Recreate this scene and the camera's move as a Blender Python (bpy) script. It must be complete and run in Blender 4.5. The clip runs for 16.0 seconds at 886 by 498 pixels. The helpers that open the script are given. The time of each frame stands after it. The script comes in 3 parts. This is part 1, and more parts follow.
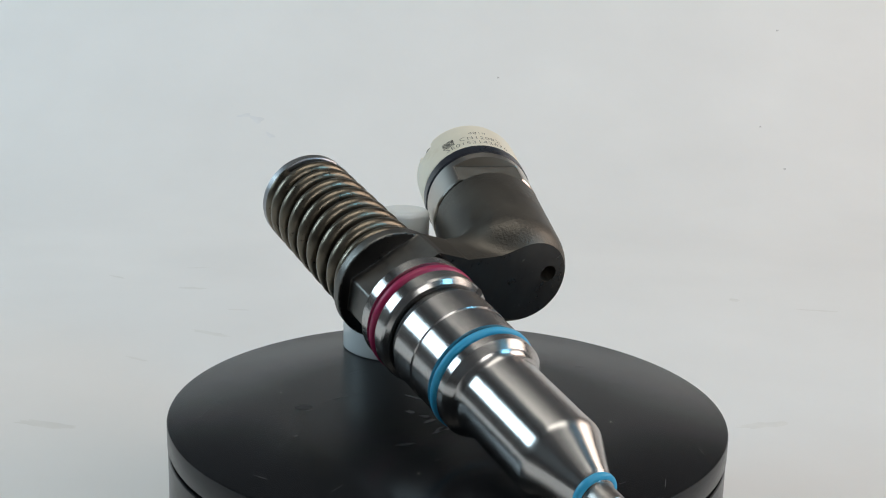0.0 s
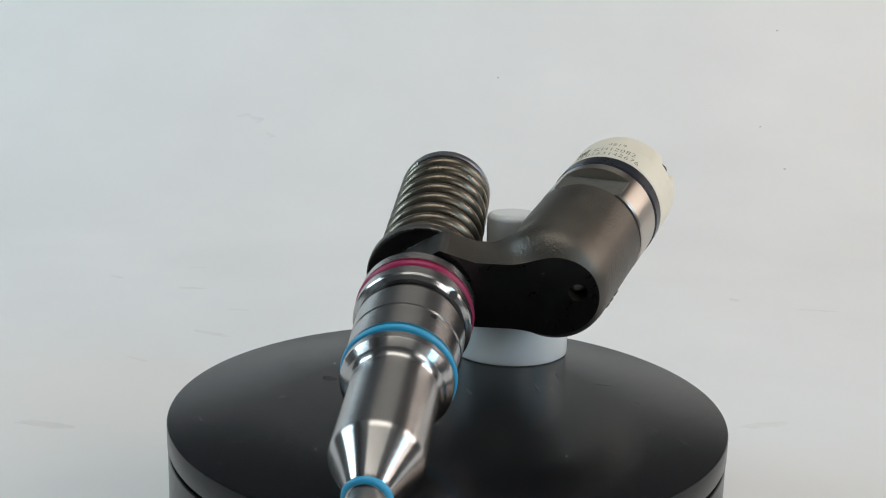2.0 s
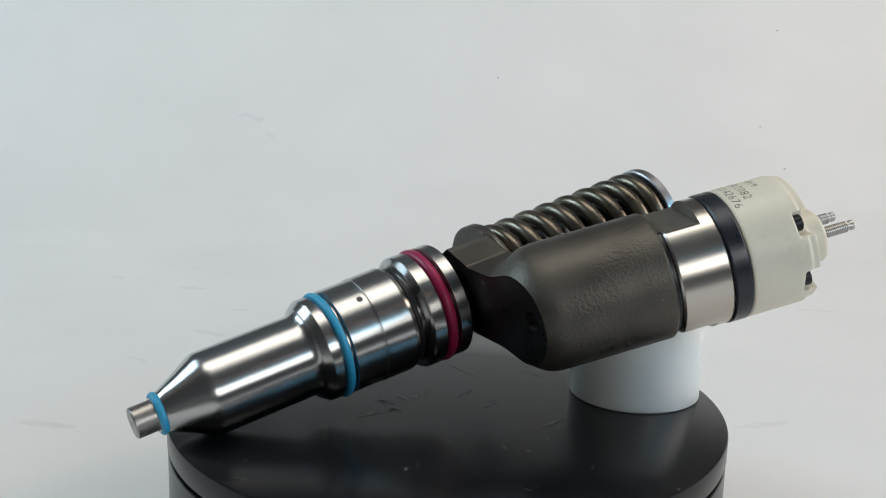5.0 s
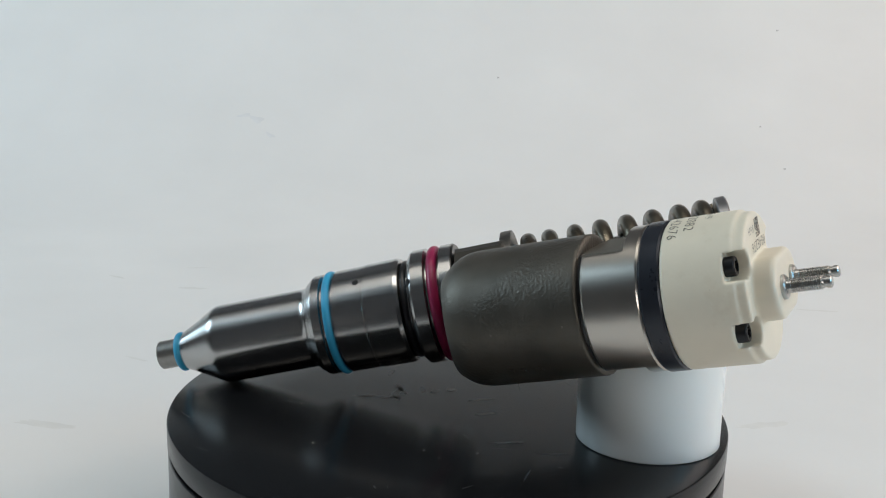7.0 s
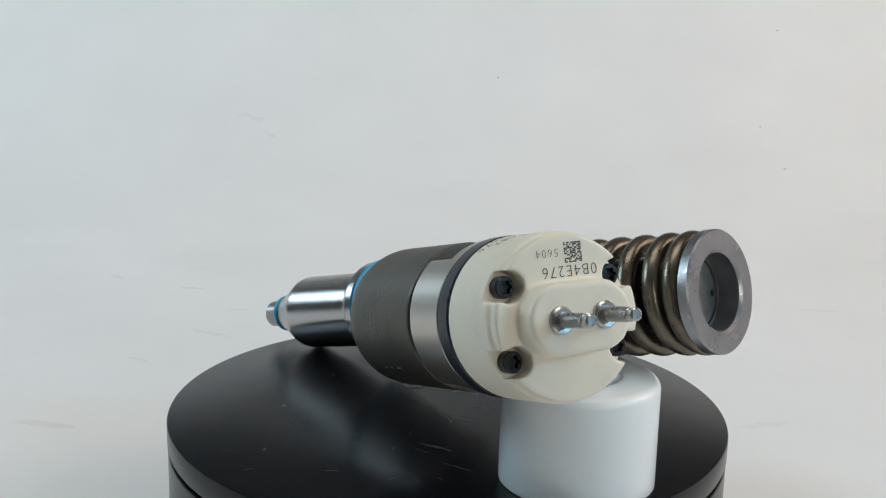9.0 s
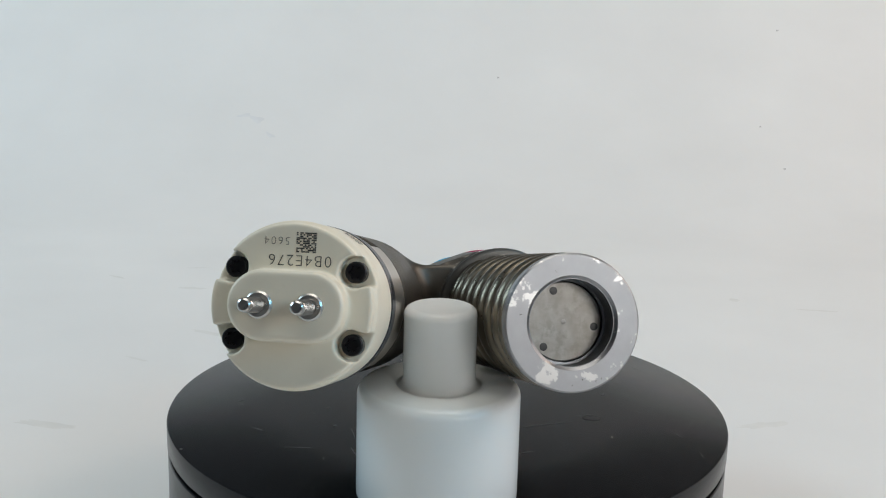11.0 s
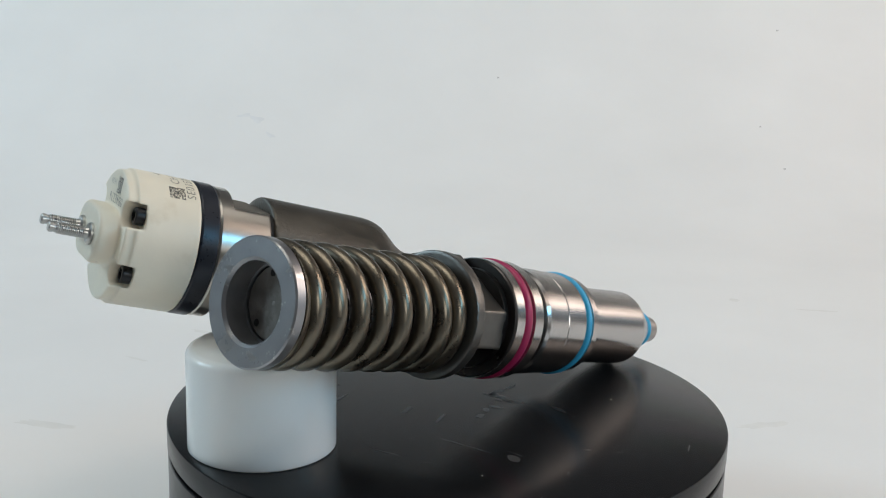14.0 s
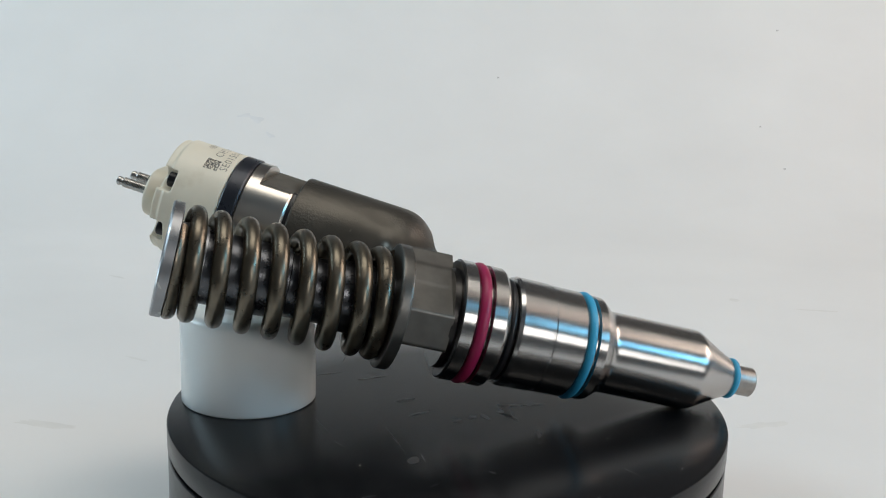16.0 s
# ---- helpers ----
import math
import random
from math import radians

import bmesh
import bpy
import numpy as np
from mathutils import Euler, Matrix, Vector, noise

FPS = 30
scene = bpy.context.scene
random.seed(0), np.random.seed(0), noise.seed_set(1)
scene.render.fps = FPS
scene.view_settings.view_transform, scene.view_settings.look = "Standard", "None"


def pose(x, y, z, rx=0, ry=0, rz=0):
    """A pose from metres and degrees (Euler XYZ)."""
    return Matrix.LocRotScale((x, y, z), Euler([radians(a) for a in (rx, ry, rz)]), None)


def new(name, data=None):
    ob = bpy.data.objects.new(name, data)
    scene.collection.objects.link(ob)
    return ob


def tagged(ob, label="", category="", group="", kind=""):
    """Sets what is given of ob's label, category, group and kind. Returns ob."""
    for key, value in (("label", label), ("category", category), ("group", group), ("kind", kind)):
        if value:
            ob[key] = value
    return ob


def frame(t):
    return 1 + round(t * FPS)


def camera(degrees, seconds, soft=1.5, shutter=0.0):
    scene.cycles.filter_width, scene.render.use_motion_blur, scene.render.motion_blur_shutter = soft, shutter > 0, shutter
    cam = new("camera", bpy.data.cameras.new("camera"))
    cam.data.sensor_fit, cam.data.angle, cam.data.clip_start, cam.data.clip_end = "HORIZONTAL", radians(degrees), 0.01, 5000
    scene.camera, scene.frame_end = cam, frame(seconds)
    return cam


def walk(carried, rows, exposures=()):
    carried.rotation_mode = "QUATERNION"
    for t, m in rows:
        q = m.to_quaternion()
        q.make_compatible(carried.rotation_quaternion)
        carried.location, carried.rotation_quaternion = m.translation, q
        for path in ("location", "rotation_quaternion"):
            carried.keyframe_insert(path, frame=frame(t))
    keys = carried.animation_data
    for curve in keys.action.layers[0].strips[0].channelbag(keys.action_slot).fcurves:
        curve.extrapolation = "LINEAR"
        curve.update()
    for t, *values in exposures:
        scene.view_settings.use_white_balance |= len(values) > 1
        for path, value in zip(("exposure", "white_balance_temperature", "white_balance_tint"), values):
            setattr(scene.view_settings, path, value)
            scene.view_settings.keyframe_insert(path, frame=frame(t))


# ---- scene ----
# ---- camera: stands still before the turntable ----
cam = camera(41.4, 16.0, soft=1.1)
EYE = pose(0, -0.40555, 0.15361, 90 - 13.185, 0, 0.444) @ pose(0, 0, 0, 0, 0, 1.447)
walk(cam, [(0, EYE), (16, EYE)], exposures=[(0, 0.09), (11, 0.09), (12.5, 0.14), (15.2, 0.14), (16, 0.1)])

# ---- world and light ----
world = bpy.data.worlds.new("daylight")
scene.world = world
world.use_nodes = True
wn = world.node_tree.nodes
sky = wn.new("ShaderNodeTexSky")
sky.sky_type, sky.sun_disc = "NISHITA", False
sky.sun_elevation, sky.sun_rotation = radians(40), radians(60)
wn["Background"].inputs["Strength"].default_value = 0.1
world.node_tree.links.new(sky.outputs[0], wn["Background"].inputs["Color"])


def area(name, m, sx, sy, watts, color):
    lamp = bpy.data.lights.new(name, "AREA")
    lamp.shape, lamp.size, lamp.size_y, lamp.energy, lamp.color = "RECTANGLE", sx, sy, watts, color
    ob = new(name, lamp)
    ob.matrix_world = m
    return ob


GROUND = -0.055
# a panel on the ceiling, and daylight in the openings to the side and behind
area("ceiling_panel_light", pose(0.05, 0.0, 1.98), 1.5, 0.85, 12.2, (1.0, 0.955, 0.87))
area("window_light_side", pose(1.45, -0.65, 0.80, 0, 90, 0), 0.40, 0.44, 6.6, (0.22, 0.66, 1.0))
area("window_light_behind", pose(0.78, -1.16, 0.48, 90, 0, 0), 0.55, 0.40, 3.8, (1.0, 0.96, 0.90))
# added lamps with no known source, tinting the backdrop blue left, warm right
area("fill_light_left", pose(-1.45, 0.25, 0.85, 0, -90, 0), 0.7, 0.7, 12.0, (0.65, 0.87, 1.0))
area("fill_light_right", pose(1.45, 0.25, 0.85, 0, 90, 0), 0.86, 0.86, 10.7, (1.0, 0.79, 0.64))

# ---- materials ----


def material(name, color, rough=0.5, metal=0.0, noise_scale=60, vary=0.08, bump=0.0, bump_scale=800, stretch=(1, 1, 1), rough_vary=0.08, aniso=0.0, axis="Z", sss=0.0, coat=0.0, spec=0.5):
    m = bpy.data.materials.new(name)
    m.use_nodes = True
    nt = m.node_tree
    n, l = nt.nodes, nt.links
    b = n["Principled BSDF"]
    tc = n.new("ShaderNodeTexCoord")
    big = n.new("ShaderNodeTexNoise")
    big.inputs["Scale"].default_value, big.inputs["Detail"].default_value = noise_scale, 6
    l.new(tc.outputs["Object"], big.inputs["Vector"])
    ramp = n.new("ShaderNodeMapRange")
    ramp.inputs["From Min"].default_value, ramp.inputs["From Max"].default_value = 0.3, 0.7
    ramp.inputs["To Min"].default_value, ramp.inputs["To Max"].default_value = 1 - vary, 1 + vary
    l.new(big.outputs["Fac"], ramp.inputs["Value"])
    mul = n.new("ShaderNodeVectorMath")
    mul.operation = "SCALE"
    mul.inputs[0].default_value = color
    l.new(ramp.outputs[0], mul.inputs["Scale"])
    l.new(mul.outputs[0], b.inputs["Base Color"])
    mp = n.new("ShaderNodeMapping")
    mp.inputs["Scale"].default_value = stretch
    l.new(tc.outputs["Object"], mp.inputs["Vector"])
    fine = n.new("ShaderNodeTexNoise")
    fine.inputs["Scale"].default_value, fine.inputs["Detail"].default_value = bump_scale, 3
    l.new(mp.outputs[0], fine.inputs["Vector"])
    rr = n.new("ShaderNodeMapRange")
    rr.inputs["From Min"].default_value, rr.inputs["From Max"].default_value = 0.3, 0.7
    rr.inputs["To Min"].default_value, rr.inputs["To Max"].default_value = max(rough - rough_vary, 0.03), rough + rough_vary
    mix = n.new("ShaderNodeMath")
    mix.operation = "ADD"
    half = n.new("ShaderNodeMath")
    half.operation, half.inputs[1].default_value = "MULTIPLY", 0.5
    l.new(big.outputs["Fac"], mix.inputs[0])
    l.new(fine.outputs["Fac"], mix.inputs[1])
    l.new(mix.outputs[0], half.inputs[0])
    l.new(half.outputs[0], rr.inputs["Value"])
    l.new(rr.outputs[0], b.inputs["Roughness"])
    b.inputs["Metallic"].default_value = metal
    b.inputs["Specular IOR Level"].default_value = spec
    if bump:
        bp = n.new("ShaderNodeBump")
        bp.inputs["Strength"].default_value, bp.inputs["Distance"].default_value = 1.0, bump
        l.new(fine.outputs["Fac"], bp.inputs["Height"])
        l.new(bp.outputs[0], b.inputs["Normal"])
    if aniso:
        b.inputs["Anisotropic Rotation"].default_value = 0.25
        tg = n.new("ShaderNodeTangent")
        tg.direction_type, tg.axis = "RADIAL", axis
        l.new(tg.outputs[0], b.inputs["Tangent"])
        b.inputs["Anisotropic"].default_value = aniso
    if sss:
        b.inputs["Subsurface Weight"].default_value = sss
        b.inputs["Subsurface Radius"].default_value = (0.006, 0.006, 0.0062)
        b.inputs["Subsurface Scale"].default_value = 1.0
    if coat:
        b.inputs["Coat Weight"].default_value = coat
    return m


STEEL = material("turned_steel", (0.48, 0.467, 0.455), 0.25, 1.0, 40, 0.03, 0.0, 500, (3, 0.1, 0.1), 0.008, aniso=0.85, axis="X")
STEEL_S = material("ground_steel_sleeve", (0.52, 0.485, 0.44), 0.28, 1.0, 40, 0.04, 0.0, 500, (0.1, 0.1, 3), 0.006, aniso=0.7, axis="Z")
CAP_STEEL = material("worn_steel_plate", (0.33, 0.33, 0.34), 0.40, 1.0, 160, 0.06, 0.000002, 420, (1, 1, 1), 0.03)
PLUNGER = material("stained_plunger_steel", (0.30, 0.285, 0.265), 0.40, 0.75, 260, 0.15, 0.000003, 900, (1, 1, 1), 0.08)
# cap steel made darker: the shade inside the recess is in this colour
RECESS = material("shaded_recess_steel", (0.24, 0.245, 0.255), 0.36, 0.8, 200, 0.1)
TIP_STEEL = material("dull_nozzle_steel", (0.36, 0.34, 0.32), 0.38, 1.0, 300, 0.12, 0.00002, 1500)
FORGED = material("phosphated_forging", (0.100, 0.090, 0.076), 0.46, 0.75, 70, 0.2, 0.00003, 2600, (1, 1, 1), 0.08)
# machined, with the dark surroundings that these faces reflect put into the colour
MACHINED = material("machined_darkened_face", (0.055, 0.052, 0.050), 0.30, 0.9, 120, 0.12, 0.0, 700, (1, 1, 1), 0.05)
COLLAR = material("dull_machined_collar", (0.145, 0.14, 0.13), 0.42, 0.92, 140, 0.15, 0.000004, 900, (1, 1, 1), 0.06)
# brownish milled finish, darkened further to paint the flats' shade and dim reflection
MILLED = material("darkened_milled_flat", (0.115, 0.107, 0.093), 0.7, 0.0, 200, 0.15, spec=0.08)
SPRING = material("oiled_spring_steel", (0.158, 0.136, 0.104), 0.33, 0.9, 120, 0.2, 0.00002, 900, (1, 1, 1), 0.10)
CORE = material("dark_oiled_core", (0.11, 0.112, 0.12), 0.3, 0.95, 120, 0.1)
IVORY = material("ivory_moulded_plastic", (0.80, 0.735, 0.60), 0.42, 0.0, 90, 0.03, 0.00002, 1200)
BAND = material("blued_band", (0.022, 0.025, 0.034), 0.32, 0.3, 120, 0.15)
BLUE = material("blue_rubber", (0.035, 0.36, 0.60), 0.42, 0.0, 200, 0.06)
RED = material("crimson_rubber", (0.33, 0.012, 0.075), 0.40, 0.0, 200, 0.08)
# rubber and dark marks, and the painted darkness of small holes
BLACK = material("black_rubber_and_hole_dark", (0.012, 0.012, 0.013), 0.35, 0.0, 200, 0.08)
SCREW = material("blackened_screw", (0.02, 0.02, 0.022), 0.35, 0.5, 300, 0.1)
INK = material("printed_ink", (0.06, 0.055, 0.05), 0.6, 0.0, 900, 0.3)
PIN = material("bright_terminal_steel", (0.50, 0.49, 0.47), 0.32, 1.0, 300, 0.1)
NYLON = material("white_nylon", (0.79, 0.815, 0.805), 0.23, 0.0, 60, 0.004, 0.0, 120, (1, 1, 1), 0.004, sss=0.7)
PLATTER = material("black_platter", (0.0065, 0.007, 0.008), 0.25, 0.0, 35, 0.15, 0.0, 300, (1, 1, 1), 0.012, spec=0.28)
SMUDGE = material("grey_scuff", (0.05, 0.051, 0.053), 0.38, 0.0, 500, 0.5)
DULL = material("dull_spot", (0.035, 0.035, 0.036), 0.6, 0.0, 900, 0.2, spec=0.3)
FAINT = material("faint_scratch", (0.05, 0.05, 0.052), 0.4, 0.0, 900, 0.3)
PAPER = material("white_backdrop_paper", (0.80, 0.794, 0.782), 0.7, 0.0, 7, 0.03, 0.0002, 30)
WALL = material("dark_painted_wall", (0.09, 0.09, 0.095), 0.8, 0.0, 4, 0.05)
CEIL = material("grey_ceiling", (0.35, 0.35, 0.35), 0.8, 0.0, 4, 0.05)



def worn(m, scale, low, high, color, rough, seed=0.0):
    """Patches of wear or dirt with an uneven outline: another colour and gloss where a noise is high."""
    n, l = m.node_tree.nodes, m.node_tree.links
    b = n["Principled BSDF"]
    tc, shift, tex, edge = n.new("ShaderNodeTexCoord"), n.new("ShaderNodeMapping"), n.new("ShaderNodeTexNoise"), n.new("ShaderNodeMapRange")
    shift.inputs["Location"].default_value = (seed, seed * 0.7, seed * 1.3)
    tex.inputs["Scale"].default_value, tex.inputs["Detail"].default_value, tex.inputs["Roughness"].default_value = scale, 5, 0.6
    edge.inputs["From Min"].default_value, edge.inputs["From Max"].default_value = low, high
    l.new(tc.outputs["Object"], shift.inputs["Vector"])
    l.new(shift.outputs[0], tex.inputs["Vector"])
    l.new(tex.outputs["Fac"], edge.inputs["Value"])
    mix = n.new("ShaderNodeMix")
    mix.data_type = "RGBA"
    mix.inputs[7].default_value = (*color, 1)
    l.new(edge.outputs[0], mix.inputs[0])
    l.new(b.inputs["Base Color"].links[0].from_socket, mix.inputs[6])
    l.new(mix.outputs[2], b.inputs["Base Color"])
    gloss = n.new("ShaderNodeMix")
    gloss.data_type = "FLOAT"
    gloss.inputs[3].default_value = rough
    l.new(edge.outputs[0], gloss.inputs[0])
    l.new(b.inputs["Roughness"].links[0].from_socket, gloss.inputs[2])
    l.new(gloss.outputs[0], b.inputs["Roughness"])


def cast_grain(m, scale, depth, low, high):
    """Sandy grain of a casting, in patches, over the finer relief that the material has."""
    n, l = m.node_tree.nodes, m.node_tree.links
    b = n["Principled BSDF"]
    tc, grain, where, edge = n.new("ShaderNodeTexCoord"), n.new("ShaderNodeTexNoise"), n.new("ShaderNodeTexNoise"), n.new("ShaderNodeMapRange")
    grain.inputs["Scale"].default_value, grain.inputs["Detail"].default_value = scale, 2
    where.inputs["Scale"].default_value, where.inputs["Detail"].default_value = 38, 2
    edge.inputs["From Min"].default_value, edge.inputs["From Max"].default_value = low, high
    edge.inputs["To Min"].default_value = 0.05
    l.new(tc.outputs["Object"], grain.inputs["Vector"])
    l.new(tc.outputs["Object"], where.inputs["Vector"])
    l.new(where.outputs["Fac"], edge.inputs["Value"])
    times = n.new("ShaderNodeMath")
    times.operation = "MULTIPLY"
    l.new(grain.outputs["Fac"], times.inputs[0])
    l.new(edge.outputs[0], times.inputs[1])
    bp = n.new("ShaderNodeBump")
    bp.inputs["Distance"].default_value = depth
    l.new(times.outputs[0], bp.inputs["Height"])
    l.new(b.inputs["Normal"].links[0].from_socket, bp.inputs["Normal"])
    l.new(bp.outputs[0], b.inputs["Normal"])


cast_grain(FORGED, 900, 0.00026, 0.49, 0.62)
worn(FORGED, 240, 0.68, 0.74, (0.22, 0.20, 0.17), 0.34)
worn(CAP_STEEL, 150, 0.57, 0.59, (0.47, 0.465, 0.46), 0.30)
worn(PLUNGER, 330, 0.46, 0.62, (0.25, 0.235, 0.215), 0.43)
worn(CAP_STEEL, 420, 0.68, 0.72, (0.10, 0.09, 0.085), 0.5, 3.0)
worn(SPRING, 300, 0.66, 0.74, (0.07, 0.06, 0.05), 0.5)
worn(MACHINED, 260, 0.66, 0.74, (0.12, 0.115, 0.105), 0.3)
worn(IVORY, 330, 0.735, 0.76, (0.16, 0.14, 0.11), 0.6)
worn(IVORY, 60, 0.58, 0.75, (0.70, 0.62, 0.48), 0.42, 2.0)
worn(PLATTER, 45, 0.56, 0.72, (0.009, 0.0095, 0.0105), 0.27)

# ---- mesh helpers ----


def mesh_from(name, verts, faces, mat, sharp=35):
    me = bpy.data.meshes.new(name)
    me.from_pydata([tuple(v) for v in verts], [], [tuple(f) for f in faces])
    me.validate()
    me.materials.append(mat)
    me.polygons.foreach_set("use_smooth", [True] * len(me.polygons))
    me.set_sharp_from_angle(angle=radians(sharp))
    me.update()
    return me


def part(name, me, parent=None, label="", m=None):
    """One mesh as an object under its thing or part."""
    ob = new(name, me)
    if parent is not None:
        ob.parent = parent
    if m is not None:
        ob.matrix_local = m
    if label:
        ob["label"] = label
    return ob


def thing(name, m, label, category):
    ob = new(name)
    ob.empty_display_size = 0.02
    ob.matrix_world = m
    return tagged(ob, label, category)


def lathe(name, profile, mat, seg=96, axis="X", closed=True, sharp=28, edit=None):
    """Turns (station, radius) pairs in mm round the axis; ends at radius 0 are poles. edit: changes a vertex."""
    verts, rows = [], []
    for s, r in profile:
        if r < 1e-6:
            rows.append([len(verts)])
            verts.append((s, 0.0, 0.0))
        else:
            rows.append(list(range(len(verts), len(verts) + seg)))
            for i in range(seg):
                a = 2 * math.pi * i / seg
                verts.append((s, r * math.cos(a), r * math.sin(a)))
    faces = []
    pairs = list(zip(rows, rows[1:]))
    if closed:
        pairs.append((rows[-1], rows[0]))
    for p, q in pairs:
        for i in range(seg):
            j = (i + 1) % seg
            if len(p) == 1 and len(q) == 1:
                break
            if len(p) == 1:
                faces.append((p[0], q[j], q[i]))
            elif len(q) == 1:
                faces.append((p[i], p[j], q[0]))
            else:
                faces.append((p[i], p[j], q[j], q[i]))
    out = []
    for s, y, z in verts:
        v = (s, y, z) if axis == "X" else (y, z, s)
        if edit:
            v = edit(*v)
        out.append(tuple(c * 0.001 for c in v))
    me = mesh_from(name, out, faces, mat, sharp)
    bm = bmesh.new()
    bm.from_mesh(me)
    bmesh.ops.recalc_face_normals(bm, faces=bm.faces)
    bm.to_mesh(me)
    bm.free()
    me.set_sharp_from_angle(angle=radians(sharp))
    return me


def ring_profile(s, big, small, n=14):
    return [(s + small * math.cos(2 * math.pi * i / n), big + small * math.sin(2 * math.pi * i / n)) for i in range(n)]


def tube(name, path, radius, mat, seg=14, cap=True, ground=None):
    """A round bar swept along a path of points in mm; ground: the two stations at which its ends are ground flat."""
    pts = [Vector(p) for p in path]
    verts, faces = [], []
    side = None
    for i, p in enumerate(pts):
        d = (pts[min(i + 1, len(pts) - 1)] - pts[max(i - 1, 0)]).normalized()
        if side is None:
            side = d.orthogonal().normalized()
        side = (side - d * side.dot(d)).normalized()
        up = d.cross(side)
        for k in range(seg):
            a = 2 * math.pi * k / seg
            q = p + radius * (math.cos(a) * side + math.sin(a) * up)
            if ground:
                q.x = min(max(q.x, ground[0]), ground[1])
            verts.append(q * 0.001)
    for i in range(len(pts) - 1):
        for k in range(seg):
            j = (k + 1) % seg
            faces.append((i * seg + k, i * seg + j, (i + 1) * seg + j, (i + 1) * seg + k))
    if cap:
        faces.append(tuple(reversed(range(seg))))
        faces.append(tuple(range((len(pts) - 1) * seg, len(pts) * seg)))
    return mesh_from(name, verts, faces, mat, 40)


def smooth_min(a, b, k):
    h = np.clip(0.5 + 0.5 * (b - a) / k, 0, 1)
    return b + (a - b) * h - k * h * (1 - h)


def smooth_max(a, b, k):
    return -smooth_min(-a, -b, k)


def solid(name, field, low, high, step, mat, sharp=38):
    """A closed skin round the region where field(x, y, z) < 0 (mm), drawn on a grid of cubes with one vertex a cube."""
    ax = [np.arange(l, h + step, step) for l, h in zip(low, high)]
    X, Y, Z = np.meshgrid(*ax, indexing="ij")
    d = field(X, Y, Z)
    inside = d < 0
    n = [len(a) - 1 for a in ax]
    total, weight = np.zeros((*n, 3)), np.zeros(n)
    corner = lambda a, i, j, k: a[i:i + n[0], j:j + n[1], k:k + n[2]]
    for axis_i in range(3):
        for u in (0, 1):
            for v in (0, 1):
                c0 = [u, v]
                c0.insert(axis_i, 0)
                c1 = list(c0)
                c1[axis_i] = 1
                d0, d1 = corner(d, *c0), corner(d, *c1)
                cross = (d0 < 0) != (d1 < 0)
                f = np.where(cross, d0 / np.where(cross, d0 - d1, 1), 0)
                p = np.stack([np.full(n, c, float) for c in c0], -1)
                p[..., axis_i] += f
                total += p * cross[..., None]
                weight += cross
    used = weight > 0
    index = np.full(n, -1)
    index[used] = np.arange(used.sum())
    cell = np.argwhere(used)
    verts = (cell + total[used] / weight[used][:, None]) * step + np.array(low)
    faces = []
    for axis_i in range(3):
        o = [i for i in range(3) if i != axis_i]
        s0 = [slice(1, -1)] * 3
        s0[axis_i] = slice(0, -1)
        s1 = list(s0)
        s1[axis_i] = slice(1, None)
        a, b = inside[tuple(s0)], inside[tuple(s1)]
        where = np.argwhere(a != b)
        if not len(where):
            continue
        flip = a[tuple(where.T)]
        where = where + np.array([0 if i == axis_i else 1 for i in range(3)])
        quad = []
        for u, v in ((0, 0), (1, 0), (1, 1), (0, 1)):
            c = where.copy()
            c[:, o[0]] -= u
            c[:, o[1]] -= v
            quad.append(index[tuple(c.T)])
        quad = np.stack(quad, 1)
        if axis_i == 1:
            flip = ~flip
        quad[flip] = quad[flip][:, ::-1]
        faces.append(quad)
    faces = np.concatenate(faces)
    faces = faces[(faces >= 0).all(1)]
    me = mesh_from(name, verts * 0.001, faces.tolist(), mat, sharp)
    bm = bmesh.new()
    bm.from_mesh(me)
    bmesh.ops.recalc_face_normals(bm, faces=bm.faces)
    bm.to_mesh(me)
    bm.free()
    me.set_sharp_from_angle(angle=radians(sharp))
    return me


def rod(X, Y, Z, r, z0, z1, soft=0.0):
    """Distance to an upright round bar."""
    q = np.hypot(X, Y) - r + soft
    h = np.abs(Z - (z0 + z1) / 2) - (z1 - z0) / 2 + soft
    return np.hypot(np.maximum(q, 0), np.maximum(h, 0)) + np.minimum(np.maximum(q, h), 0) - soft


def block(X, Y, Z, low, high, soft=0.0):
    q = [np.abs(A - (l + h) / 2) - (h - l) / 2 + soft for A, l, h in zip((X, Y, Z), low, high)]
    return np.sqrt(sum(np.maximum(a, 0) ** 2 for a in q)) + np.minimum(np.maximum(np.maximum(q[0], q[1]), q[2]), 0) - soft


def lettering(text, size, mat, bend=None, spacing=1.0, thin=0.07):
    """Flat letters centred on the origin, size in mm; bend: wraps them round a bar of that radius."""
    cu = bpy.data.curves.new("letters", "FONT")
    cu.body, cu.size, cu.align_x, cu.align_y, cu.space_character = text, size, "CENTER", "CENTER", spacing
    cu.resolution_u, cu.offset = 3, -thin
    tmp = new("letters", cu)
    me = bpy.data.meshes.new_from_object(tmp.evaluated_get(bpy.context.evaluated_depsgraph_get()))
    bpy.data.objects.remove(tmp)
    bpy.data.curves.remove(cu)
    for v in me.vertices:
        x, y, z = v.co
        v.co = (x * 0.001, y * 0.001, 0) if bend is None else (bend * math.sin(x / bend) * 0.001, y * 0.001, bend * math.cos(x / bend) * 0.001)
    me.materials.clear()
    me.materials.append(mat)
    return me


